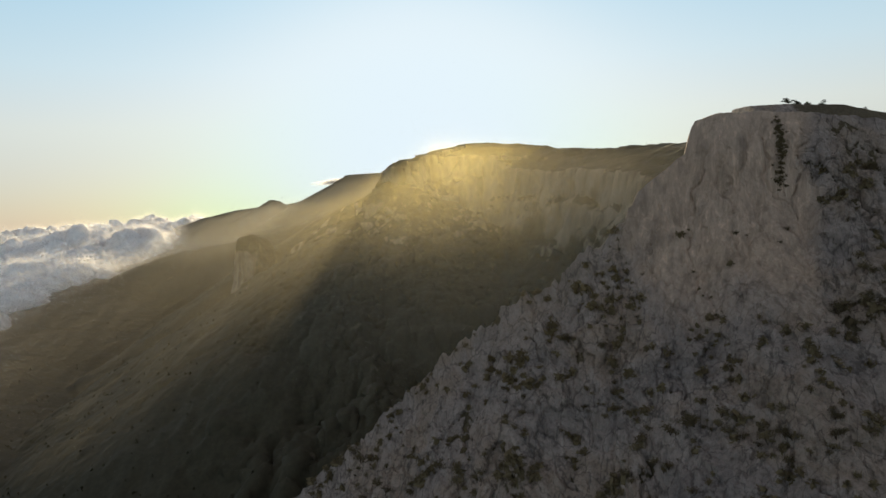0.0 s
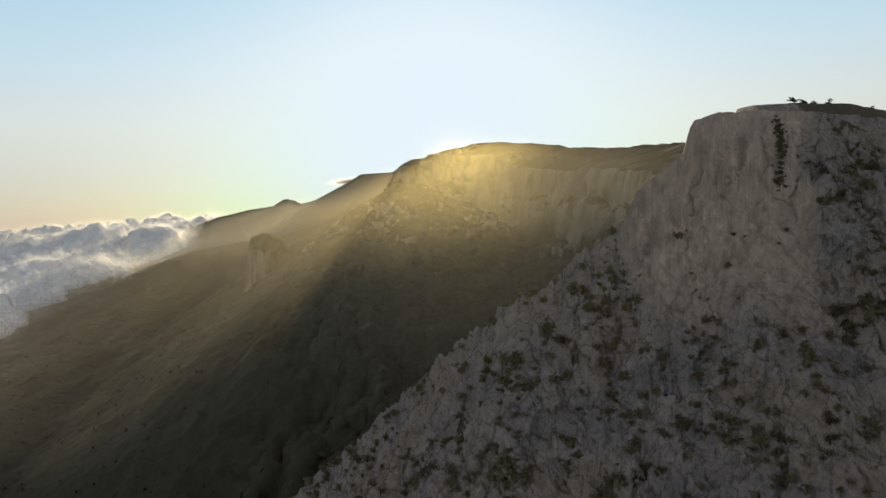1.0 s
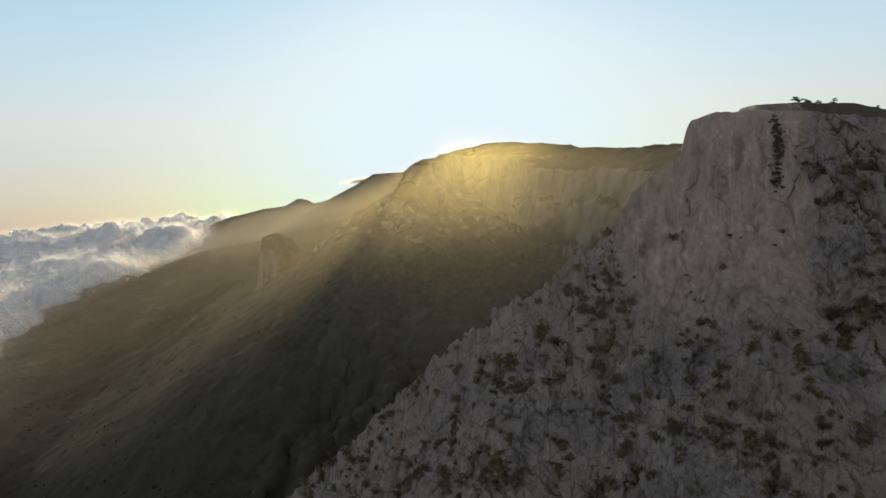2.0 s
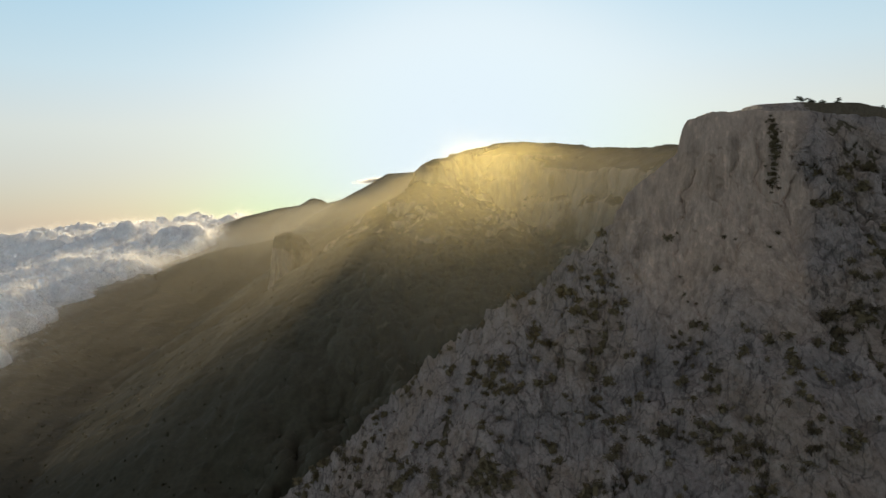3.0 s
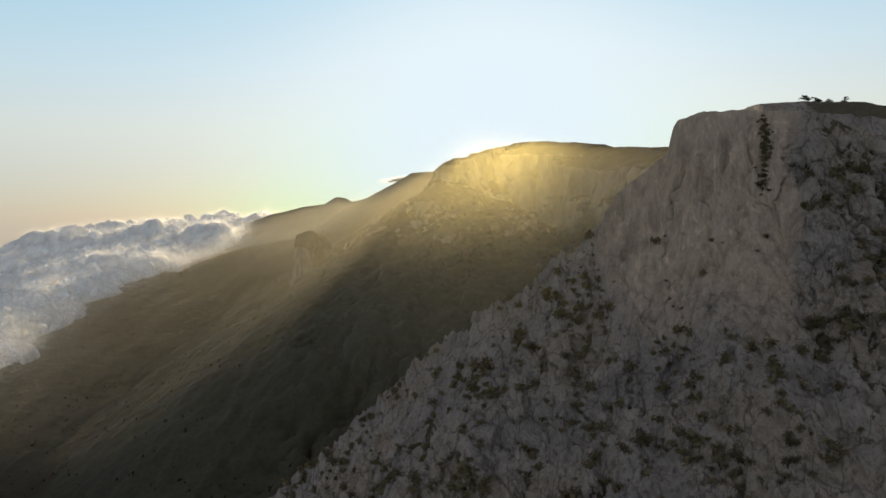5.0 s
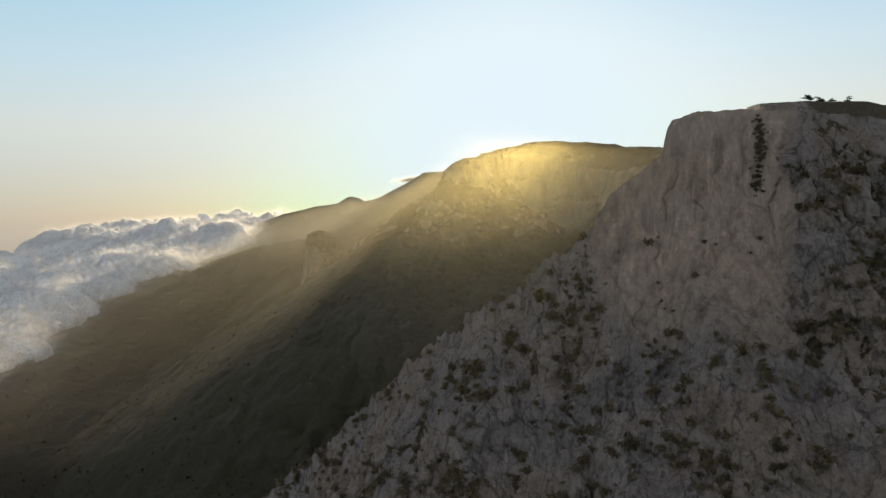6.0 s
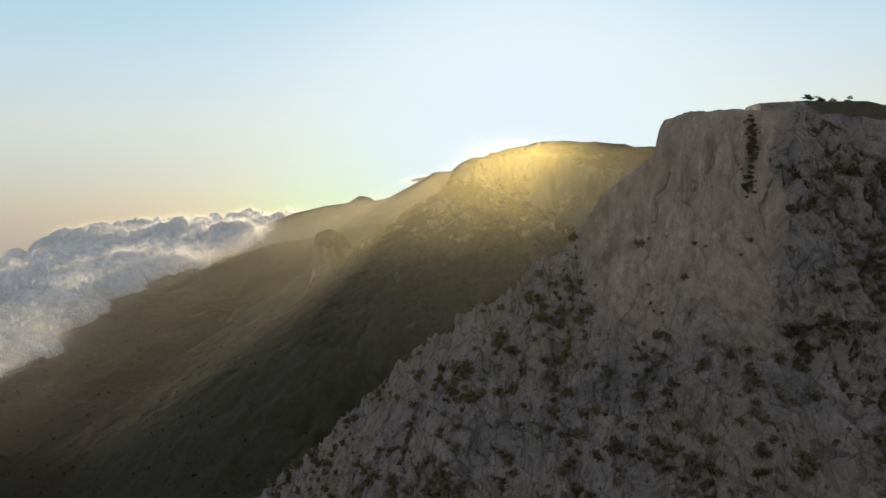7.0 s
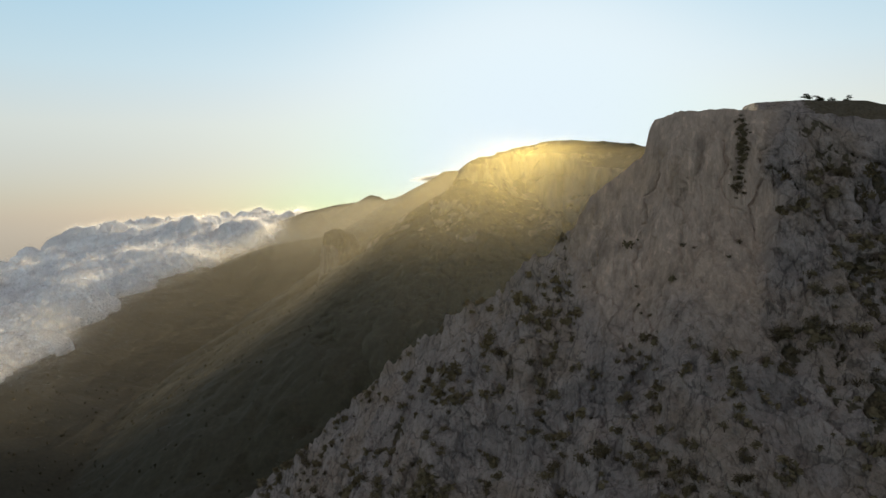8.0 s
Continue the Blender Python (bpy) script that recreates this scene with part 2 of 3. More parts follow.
def tableland(X, Y, rim, drop_at, drop, back, gullied):
    """A plateau to the east of its rim, almost level behind it and falling off in front by the profile."""
    ring = [(x, y) for x, y, _ in rim] + [(9000, rim[-1][1]), (9000, rim[0][1])]
    return np.where(inside(X, Y, ring), ridge(X, Y, rim, [0, 4000], [0, 4000 * back]), ridge(X, Y, rim, drop_at, drop, gullied))


PLATEAU_RIM = [(900, 200, 430), (430, 560, 430), (440, 900, 460), (400, 1300, 501), (358, 1500, 509), (295, 1700, 531), (228, 1800, 554), (118, 1835, 560), (130, 2200, 500), (200, 3000, 450)]
WEST_SHOULDER = [(118, 1830, 560), (60, 1820, 556), (-50, 1640, 511), (-67, 1585, 498)]
SHOULDER_SPUR = [(-71, 1580, 475), (-94, 1575, 443), (-105, 1558, 412), (-146, 1530, 361), (-166, 1500, 281), (-227, 1430, 184), (-284, 1360, 107), (-420, 1280, 20), (-700, 1150, -120)]
TOWER_SPUR = [(-100, 2600, 480), (-300, 2400, 420), (-397, 2300, 369), (-513, 2150, 271), (-592, 2050, 214), (-709, 1900, 122), (-827, 1800, 51), (-930, 1700, -27), (-1150, 1500, -150)]
MIDDLE_SPUR = [(-200, 3300, 470), (-501, 3000, 372), (-722, 2900, 311), (-857, 2800, 289), (-1005, 2700, 268), (-1121, 2600, 215), (-1180, 2400, 160)]
SHORE_SPUR = [(-1340, 4260, 402), (-1331, 4000, 350), (-1288, 3600, 287), (-1197, 3200, 249), (-1186, 2800, 222), (-1226, 2500, 197), (-1224, 2300, 174), (-1226, 2100, 136), (-1209, 1900, 94), (-1170, 1700, 66), (-1111, 1500, 55), (-950, 1150, 40), (-880, 700, 0)]
FAR_RIDGE = [(600, 4350, 640), (-291, 4300, 623), (-514, 4300, 618), (-614, 4300, 533), (-849, 4300, 463), (-919, 4300, 452), (-960, 4300, 480), (-985, 4300, 486), (-1041, 4300, 449), (-1200, 4280, 432), (-1340, 4260, 402), (-1420, 4250, 350)]


def land(X, Y):
    wx = 45 * fbm(X / 260, Y / 260, 0.3, 4, 3)
    wy = 45 * fbm(X / 260, Y / 260, 7.7, 4, 5)
    near = step(3800, 2400, Y)
    rib = step(420, 900, Y) * (0.35 + 0.65 * step(-450, -100, X))
    Xw = X + wx * 0.35 + rib * (16 * fbm(X / 75, Y / 75, 1.1, 4, 13, 0.6) + 14 * step(1250, 1500, Y) * ridged(X / 60, Y / 60, 3.1, 3, 17))
    Yw = Y + wy * 0.35 + rib * 16 * fbm(X / 75, Y / 75, 6.1, 4, 15, 0.6)
    gully = 1 + 0.13 * (0.8 - ridged(Xw / 130, Yw / 130, 1.5, 5, 21, 0.6)) * near * (0.15 + 0.85 * step(-450, -100, X))
    h = SEA + 40 * fbm(X / 500, Y / 500, 2.2, 4, 9) + np.clip(300 + 0.25 * (X + 200), 0, 420) * step(5200, 2500, Y)
    h = np.maximum(h, tableland(Xw, Yw, PLATEAU_RIM, [0, 120, 134, 150, 176, 215, 500, 1200], [0, 46, 100, 118, 190, 225, 420, 900], 0.32, gully))
    h = np.maximum(h, ridge(Xw, Yw, WEST_SHOULDER, [0, 14, 38, 85, 400, 1200], [0, 6, 72, 135, 350, 900], gully))
    h = np.maximum(h, ridge(Xw, Yw, rounded(SHOULDER_SPUR), [0, 60, 400, 1200], [0, 40, 260, 760], gully))
    h = np.maximum(h, ridge(Xw, Yw, rounded(TOWER_SPUR), [0, 60, 400, 1200], [0, 30, 240, 700], gully))
    h = np.maximum(h, ridge(Xw, Yw, rounded(MIDDLE_SPUR), [0, 60, 400, 1200], [0, 20, 190, 600], gully))
    h = np.maximum(h, ridge(Xw, Yw, rounded(SHORE_SPUR), [0, 60, 400, 1200], [0, 12, 130, 500], gully))
    h = np.maximum(h, ridge(X, Y, FAR_RIDGE, [0, 20, 100, 600, 1500], [0, 3, 50, 300, 700]))
    h = h - 40 * np.exp(-((X + 476) ** 2 + (Y - 1860) ** 2) / 75.0 ** 2)
    return h + 3.0 * fbm(X / 45, Y / 45, 4.4, 3, 31, 0.5) * near * (0.1 + 0.9 * step(-450, -100, X))


def axis(*pieces):
    """Grid lines from pieces of (start, end, step)."""
    return np.concatenate([np.arange(a, b, s) for a, b, s in pieces] + [[pieces[-1][1]]])


def build_land():
    xs = axis((-9000, -2600, 800), (-2600, -1150, 14), (-1150, -180, 6), (-180, 430, 2.6), (430, 560, 6), (560, 1200, 25), (1200, 9000, 800))
    ys = axis((-6000, 0, 500), (0, 420, 15), (420, 1150, 6), (1150, 1860, 3.0), (1860, 2450, 6), (2450, 4900, 13), (4900, 12000, 700))
    X, Y = np.meshgrid(xs, ys)
    Z = land(X, Y)
    gy, gx = np.gradient(Z, ys, xs)
    slope = np.hypot(gx, gy)
    # pillars, clefts and ledges on the steep parts, pushed out sideways
    craggy = step(0.75, 1.6, slope) * step(420, 700, Y) * step(3300, 2400, Y)
    wob = 14 * fbm(X / 50, Y / 50, Z / 70, 3, 45)
    pillar = 7 * ridged((X + wob) / 44, (Y + wob) / 44, Z / 230, 3, 46) + 5 * fbm(X / 17, Y / 17, Z / 60, 4, 47, 0.6)
    ledge = 5 * fbm(X / 60, Y / 60, (Z + 0.4 * wob) / 13, 3, 48)
    push = craggy * (pillar + ledge)
    X, Y = X - push * gx / (slope + 1e-6), Y - push * gy / (slope + 1e-6)
    patchy = 0.55 * fbm(X / 38, Y / 38, Z / 60, 5, 41, 0.65) + 0.03 * pillar
    # lower down mostly wooded, and rock colour muted in place of veiling haze
    bare = 0.9 * step(1.1, 2.0, slope + patchy) * (0.10 + 0.90 * step(290, 420, Z + 90 * fbm(X / 120, Y / 120, 0.4, 3, 42)))
    outcrop = step(0.42, 0.62, fbm(X / 40, Y / 40, Z / 50, 4, 43, 0.6)) * step(0.5, 0.8, slope) * step(-330, -230, X) * step(1900, 1700, Y)
    ob = sheet("ground", X, Y, Z, GROUND, {"bare": np.maximum(bare, 0.3 * outcrop)})
    return tagged(ob, "forested mountain slopes and limestone escarpment in shade", "mountain", kind="structure")


ground = build_land()


# ------------------------------------------------------------------ the near limestone massif
CREST = [(-260, 345, 130), (-150, 335, 205), (-64, 324, 271), (-36, 320, 296), (-14, 316, 314), (2, 312, 333), (20, 308, 345), (37, 304, 357),
         (51, 300, 362), (59, 297, 376), (69, 297, 381), (79, 298, 390), (85, 300, 402), (96, 300, 411), (105.5, 300, 419), (107.5, 299, 428), (109.5, 298, 432),
         (122, 292, 434), (131, 290, 434), (145, 285, 432), (159, 280, 430), (174, 275, 427), (230, 262, 420), (380, 240, 400)]


def build_massif():
    xs = axis((-260, -110, 2.5), (-110, 212, 0.53), (212, 380, 3))
    cu, cy, cz = (np.array(c, float) for c in zip(*CREST))
    yc, zc = np.interp(xs, cu, cy), np.interp(xs, cu, cz)
    jag = step(100, 60, xs)
    spires = np.clip(ridged(xs / 7, 0.5, 0.5, 2, 53) - 0.55, 0, 1) ** 1.5
    jitter = jag * (3.5 * ridged(xs / 18, 0.5, 0.5, 4, 51) - 2.0 + 5 * spires * step(-90, -20, xs)) + 0.9 * fbm(xs / 6, 0.1, 0.2, 4, 52, 0.6)
    front = axis((0, 160, 0.53), (160, 330, 5))
    back = axis((-180, -30, 6), (-30, -0.8, 0.8))
    s = np.concatenate([back, front])[:, None]
    drop = np.maximum(s, 0)
    behind = np.maximum(-s, 0)
    U = np.broadcast_to(xs[None], (s.shape[0], len(xs)))
    span = np.arange(-26, 27)
    bell = np.exp(-(span / 12.0) ** 2)
    zs = np.interp(xs, xs[26:-26], np.convolve(zc, bell / bell.sum(), "valid"))
    zc = zs + (zc - zs) * np.exp(-drop / 16)
    forward = np.where(drop < 120, 0.45 * drop + 0.0035 * drop ** 2, 104.4 + 1.29 * (drop - 120))
    plateau = step(104, 112, U - 0.45 * behind)
    top = np.interp(U, [100, 150, 160, 190, 216, 235, 380], [436, 438, 439, 440, 438, 434, 415])
    hump = (top - zc) * step(0, 1, behind / (402 - yc)) + 8.5 * step(165.5, 168, U + 0 * behind) * step(330, 220, U) * step(0.66, 0.8, behind / (402 - yc))
    Y = yc - forward + behind
    Z = zc + jitter * np.exp(-drop / 9) * step(14, 2, behind) - drop + np.where(behind > 0, plateau * hump - (1 - plateau) * behind * 1.1, 0)
    Y = Y + np.interp(U, [-60, 0, 40, 80, 108, 150, 200], [-10, -18, -11, -4, 8, 8, 3]) * step(0, 45, drop)
    X = U.copy()
    # the smooth wall under the rim; everything round and below it is broken rock
    vary = 9 * fbm(X / 22, Y / 22, Z / 30, 4, 59)
    wall = step(72, 94, X + vary) * step(152, 144, X + 0.2 * (430 - Z) + 0.6 * vary) * step(345, 380, Z + 1.5 * vary)
    rough = 1 - 0.75 * wall
    n1 = fbm(X / 34, Z / 120, 0.5, 4, 61) * (7 - 2.5 * wall)
    n2 = ridged(X / 12, Y / 30, Z / 55, 4, 62) * 2.0 * (1 - wall) + wall * fbm(X / 8, Y / 25, Z / 45, 4, 62) * 1.8
    n3 = fbm(X / 6, Y / 6, Z / 6, 4, 63) * 0.6
    tilt = X * 0.5 + Z
    wx, wz = 2.5 * fbm(X / 9, Y / 9, Z / 9, 3, 64), 2.5 * fbm(X / 9, Y / 9, Z / 9 + 9, 3, 65)
    # slabs upon slabs: large, middling and small blocks that stand out by different amounts, with clefts between them
    f1, edge, val = cells((X + 1.6 * wx + 0.25 * Z) / 11, Y / 14, (tilt + 1.6 * wz) / 30, 66)
    g1, gedge, gval = cells((X + wx) / 4.6, Y / 6, (tilt - wz) / 10, 67)
    h1, hedge, hval = cells((X - 0.6 * wz) / 2.0, Y / 3, (tilt + 0.6 * wx) / 2.6, 55)
    crease = ridged(X / 5 + wx * 0.1, Y / 7, tilt / 7, 4, 70, 0.6)
    blocks = 3.0 * (val - 0.5) - 0.5 * step(0.10, 0.0, edge) + 1.5 * (gval - 0.5) - 0.4 * step(0.10, 0.0, gedge) + 0.6 * (hval - 0.5) - 0.5 * crease
    broken = step(135, 165, X + vary) * step(40, 90, drop + X - 100)
    blocks = blocks * (1 + 0.5 * broken)
    fade = step(0, 10, drop) * (0.25 + 0.75 * step(0, 25, drop))
    flutes = 0.8 * ridged(X / 5 + 0.12 * wx + 0.05 * vary, Y / 40, Z / 50, 3, 58) + 0.7 * fbm(X / 2.2, Y / 8, Z / 14, 3, 57)
    pf, pedge, pval = cells((X + 1.5 * wx + 0.2 * (430 - Z)) / 12, 0 * Y + 0.5, Z / 60, 56)
    flutes = flutes + 2.2 * (pval - 0.5) - 1.0 * step(0.12, 0.0, pedge)
    d = n1 * fade + n2 * fade * (0.65 + 0.35 * rough) + flutes * wall * fade + n3 * np.where(behind > 0, 0.25, rough) + blocks * rough * np.where(behind > 0, 0.12, 0.35 + 0.65 * fade)
    # scrub grows in the hollows and on the ledges, grass on the plateau
    hollow = step(-2.6, -4.4, blocks + n3 + 1.8 * fbm(X / 16, Y / 16, Z / 16, 3, 68)) * (1 - 0.9 * wall)
    scrub = np.where(behind > 2, plateau * step(6, 20, behind + 8 * fbm(X / 9, Y / 9, 0.3, 3, 69)) * step(176, 204, X + 10 * fbm(X / 12, Y / 12, 0.8, 3, 60)), hollow)
    # outwards from the smooth form
    ax, ay, az_ = (np.gradient(a, axis=1) for a in (X, Y, Z))
    bx, by, bz = (np.gradient(a, axis=0) for a in (X, Y, Z))
    nx, ny, nz = by * az_ - bz * ay, bz * ax - bx * az_, bx * ay - by * ax
    size = np.sqrt(nx ** 2 + ny ** 2 + nz ** 2) + 1e-9
    flip = np.where(ny - 0.5 * nz > 0, -1.0, 1.0) / size
    X, Y, Z = X + (0.75 * nx * flip + 0.05) * d, Y + (0.75 * ny * flip - 0.2) * d, Z + (0.75 * nz * flip + 0.1) * d
    ob = sheet("cliff", X, Y, Z, ROCK, {"scrub": scrub, "wall": wall}, smooth=False)
    tagged(ob, "shaded grey limestone cliff with a jagged descending spur", "cliff", kind="structure")
    return ob, X, Y, Z


cliff, CLIFF_X, CLIFF_Y, CLIFF_Z = build_massif()


# ------------------------------------------------------------------ sea of cloud
CLOUD_EDGE = ([700, 1150, 1500, 1900, 2300, 2800, 3200, 3600, 4000, 4300, 4900], [-1010, -1035, -1140, -1225, -1245, -1205, -1215, -1305, -1350, -1440, -1500])


def cloud_top(y):
    return np.interp(y, [700, 1500, 2500, 3300, 3900, 4300, 4900], [-20, 66, 164, 242, 294, 322, 342])


def puffs(x, y, z, seed):
    """Rounded heads with creases between them."""
    f1, gap, value = cells(x, y, z, seed)
    return (1 - np.exp(-3.0 * gap)) * (0.5 + 0.9 * value)


def build_cloud():
    """One billowing sheet: a swelling top, a rounded front where it laps the slope, and heads upon heads along its normal."""
    ys = axis((820, 2000, 6.0), (2000, 3200, 8.0), (3200, 4860, 10.0))
    us = axis((-110, 500, 6.0), (500, 1100, 10.0), (1100, 2300, 22.0))
    U, Y = np.meshgrid(us, ys)
    edge = np.interp(Y, *CLOUD_EDGE) + 70 * fbm(Y / 330, 0.5, 0.5, 3, 72) + 25 * fbm(Y / 70, 0.5, 0.5, 2, 73)
    X = edge - U
    out = np.sqrt(np.maximum(4860.0 ** 2 - Y ** 2, 1.0))
    X = np.maximum(X, -out)
    swell = fbm(X / 520, Y / 420, 0.4, 3, 71)
    tiers = np.exp(-((Y - 2480 - 0.25 * (U - 150)) / 230) ** 2 - ((U - 170) / 240) ** 2) * 62 + np.exp(-((Y - 3330) / 170) ** 2) * 34 * step(60, 250, U)
    round_off = 140.0
    front = np.clip(1 - U / round_off, 0, 1)
    Z = cloud_top(Y) + 60 * swell * step(-60, 300, U) + tiers - round_off * (1 - np.sqrt(np.maximum(1 - front ** 2, 0))) - 2.2 * np.maximum(-U, 0)
    Z = Z - 150 * step(700, 1900, U) * step(3000, 1600, Y) - 260 * step(0.56, 0.72, np.arctan2(-X, Y)) * step(2300, 3300, Y)
    ax, ay, az_ = (np.gradient(a, axis=1) for a in (X, Y, Z))
    bx, by, bz = (np.gradient(a, axis=0) for a in (X, Y, Z))
    nx, ny, nz = ay * bz - az_ * by, az_ * bx - ax * bz, ax * by - ay * bx
    size = np.sqrt(nx ** 2 + ny ** 2 + nz ** 2) + 1e-9
    flip = np.where(nz < 0, -1.0, 1.0) / size
    nx, ny, nz = nx * flip, ny * flip, nz * flip
    wx, wy, wz = (30 * fbm(X / 120, Y / 120, Z / 120 + k, 3, 74 + k) for k in (0, 5, 9))
    far = np.interp(Y, [1500, 4300], [0.9, 1.25])
    d = 52 * far * puffs((X + wx) / 230, (Y + wy) / 230, (Z + wz) / 200, 81)
    d = d + 34 * far * puffs((X + 0.7 * wx) / 95, (Y + 0.7 * wy) / 95, (Z + 0.7 * wz) / 85, 82)
    d = d + 13 * puffs((X + 0.4 * wx) / 42, (Y + 0.4 * wy) / 42, (Z + 0.4 * wz) / 38, 83)
    d = d + 5 * fbm(X / 30, Y / 30, Z / 30, 3, 84, 0.6)
    X, Y, Z = X + nx * d, Y + ny * d, Z + nz * d
    ob = sheet("cloud_bank", X, Y, Z, CLOUD)
    tagged(ob, "billowing white sea of cloud lapping the slopes", "cloud", kind="structure")
    skin = np.stack([X, Y, Z, nx, ny, nz], -1)
    return ob, skin[:, us > -60].reshape(-1, 6), skin[:, (us > -60) & (us < 110)].reshape(-1, 6)


cloud, CLOUD_SKIN, CLOUD_FRONT = build_cloud()


# ------------------------------------------------------------------ parts and things
def mesh_from(name, verts, faces, mat, smooth=True):
    me = bpy.data.meshes.new(name)
    me.from_pydata([tuple(v) for v in verts], [], [tuple(f) for f in faces])
    me.polygons.foreach_set("use_smooth", [smooth] * len(me.polygons))
    me.update()
    me.materials.append(mat)
    return me


def part(name, me, parent, label=""):
    ob = new(name, me)
    ob.parent = parent
    return tagged(ob, label)


def plain_material(name, low, high, scale, rough=0.9):
    m, n, l, bsdf = material(name)
    co = n.new("ShaderNodeTexCoord").outputs["Object"]
    t = texture(n, l, co, scale, 5, 0.65)
    info = n.new("ShaderNodeObjectInfo")
    vary = ramp(n, l, info.outputs["Random"], [(0.0, grey(0.75)), (1.0, grey(1.2))])
    r = ramp(n, l, t.outputs["Fac"], [(0.3, low), (0.7, high)])
    l.new(blend(n, l, 1.0, r.outputs["Color"], vary.outputs["Color"], "MULTIPLY"), bsdf.inputs["Base Color"])
    bsdf.inputs["Roughness"].default_value = rough
    bsdf.inputs["Specular IOR Level"].default_value = 0.2
    return m


BARK = plain_material("bark", (0.05, 0.035, 0.025), (0.13, 0.095, 0.07), 4.0)
NEEDLES = plain_material("pine_needles", (0.022, 0.032, 0.014), (0.055, 0.07, 0.03), 1.5)
SCRUB = plain_material("scrub_leaves", (0.105, 0.083, 0.048), (0.19, 0.15, 0.088), 1.2)
TREES = plain_material("forest_crowns", (0.03, 0.028, 0.015), (0.055, 0.05, 0.028), 0.05)


def tube(path, radii, sides=6):
    """Vertices and faces of a tapered tube along points."""
    verts, faces = [], []
    for i, p in enumerate(path):
        way = (Vector(path[min(i + 1, len(path) - 1)]) - Vector(path[max(i - 1, 0)])).normalized()
        u = way.orthogonal().normalized()
        v = way.cross(u)
        for k in range(sides):
            a = 2 * math.pi * k / sides
            verts.append(Vector(p) + radii[i] * (math.cos(a) * u + math.sin(a) * v))
        if i:
            o = len(verts) - 2 * sides
            faces += [(o + k, o + (k + 1) % sides, o + sides + (k + 1) % sides, o + sides + k) for k in range(sides)]
    faces.append(tuple(range(len(verts) - sides, len(verts))))
    return verts, faces


def tufts(rnd, centres, size, count, flat=0.7):
    """Many small leaf blades round the centres."""
    verts, faces = [], []
    for c in centres:
        for _ in range(count):
            p = Vector(c) + Vector((rnd.gauss(0, size), rnd.gauss(0, size), rnd.gauss(0, size * flat)))
            way = Vector((rnd.gauss(0, 1), rnd.gauss(0, 1), rnd.gauss(0.3, 0.8))).normalized()
            side = way.orthogonal().normalized() * size * rnd.uniform(0.18, 0.4)
            way = way * size * rnd.uniform(0.5, 1.0)
            o = len(verts)
            verts += [p - side, p + side, p + way + side * 0.6, p + way * 1.1 - side * 0.4]
            faces += [(o, o + 1, o + 2), (o, o + 2, o + 3)]
    return verts, faces


def join(*lots):
    verts, faces = [], []
    for v, f in lots:
        o = len(verts)
        verts += list(v)
        faces += [tuple(i + o for i in g) for g in f]
    return verts, faces


def make_shrub(seed):
    """A low shrub about one metre across, with bare stems under a dense crown of leaves."""
    rnd = random.Random(seed)
    base = new("shrub")
    stems, tips = [], []
    for _ in range(6):
        a, r = rnd.uniform(0, 6.28), rnd.uniform(0.1, 0.42)
        tip = (r * math.cos(a), r * math.sin(a), rnd.uniform(0.25, 0.62))
        stems.append(tube([(0, 0, -0.25), (tip[0] * 0.4, tip[1] * 0.4, tip[2] * 0.5), tip], [0.03, 0.022, 0.01], 4))
        tips.append(tip)
        tips.append((tip[0] * 0.6, tip[1] * 0.6, tip[2] * 0.7))
    part("woody_base", mesh_from("woody_base", *join(*stems), BARK), base)
    part("foliage", mesh_from("foliage", *tufts(rnd, tips, 0.15, 16), SCRUB, False), base)
    return tagged(base, "dark olive-brown shrub rooted on the limestone cliff", "shrub", "shrubs on the cliff")


def surface_y(x, z):
    """The point of the cliff's front nearest to that x and height."""
    k = np.argmin(np.abs(CLIFF_X[60:] - x) + np.abs(CLIFF_Z[60:] - z))
    return Vector((CLIFF_X[60:].flat[k], CLIFF_Y[60:].flat[k], CLIFF_Z[60:].flat[k]))


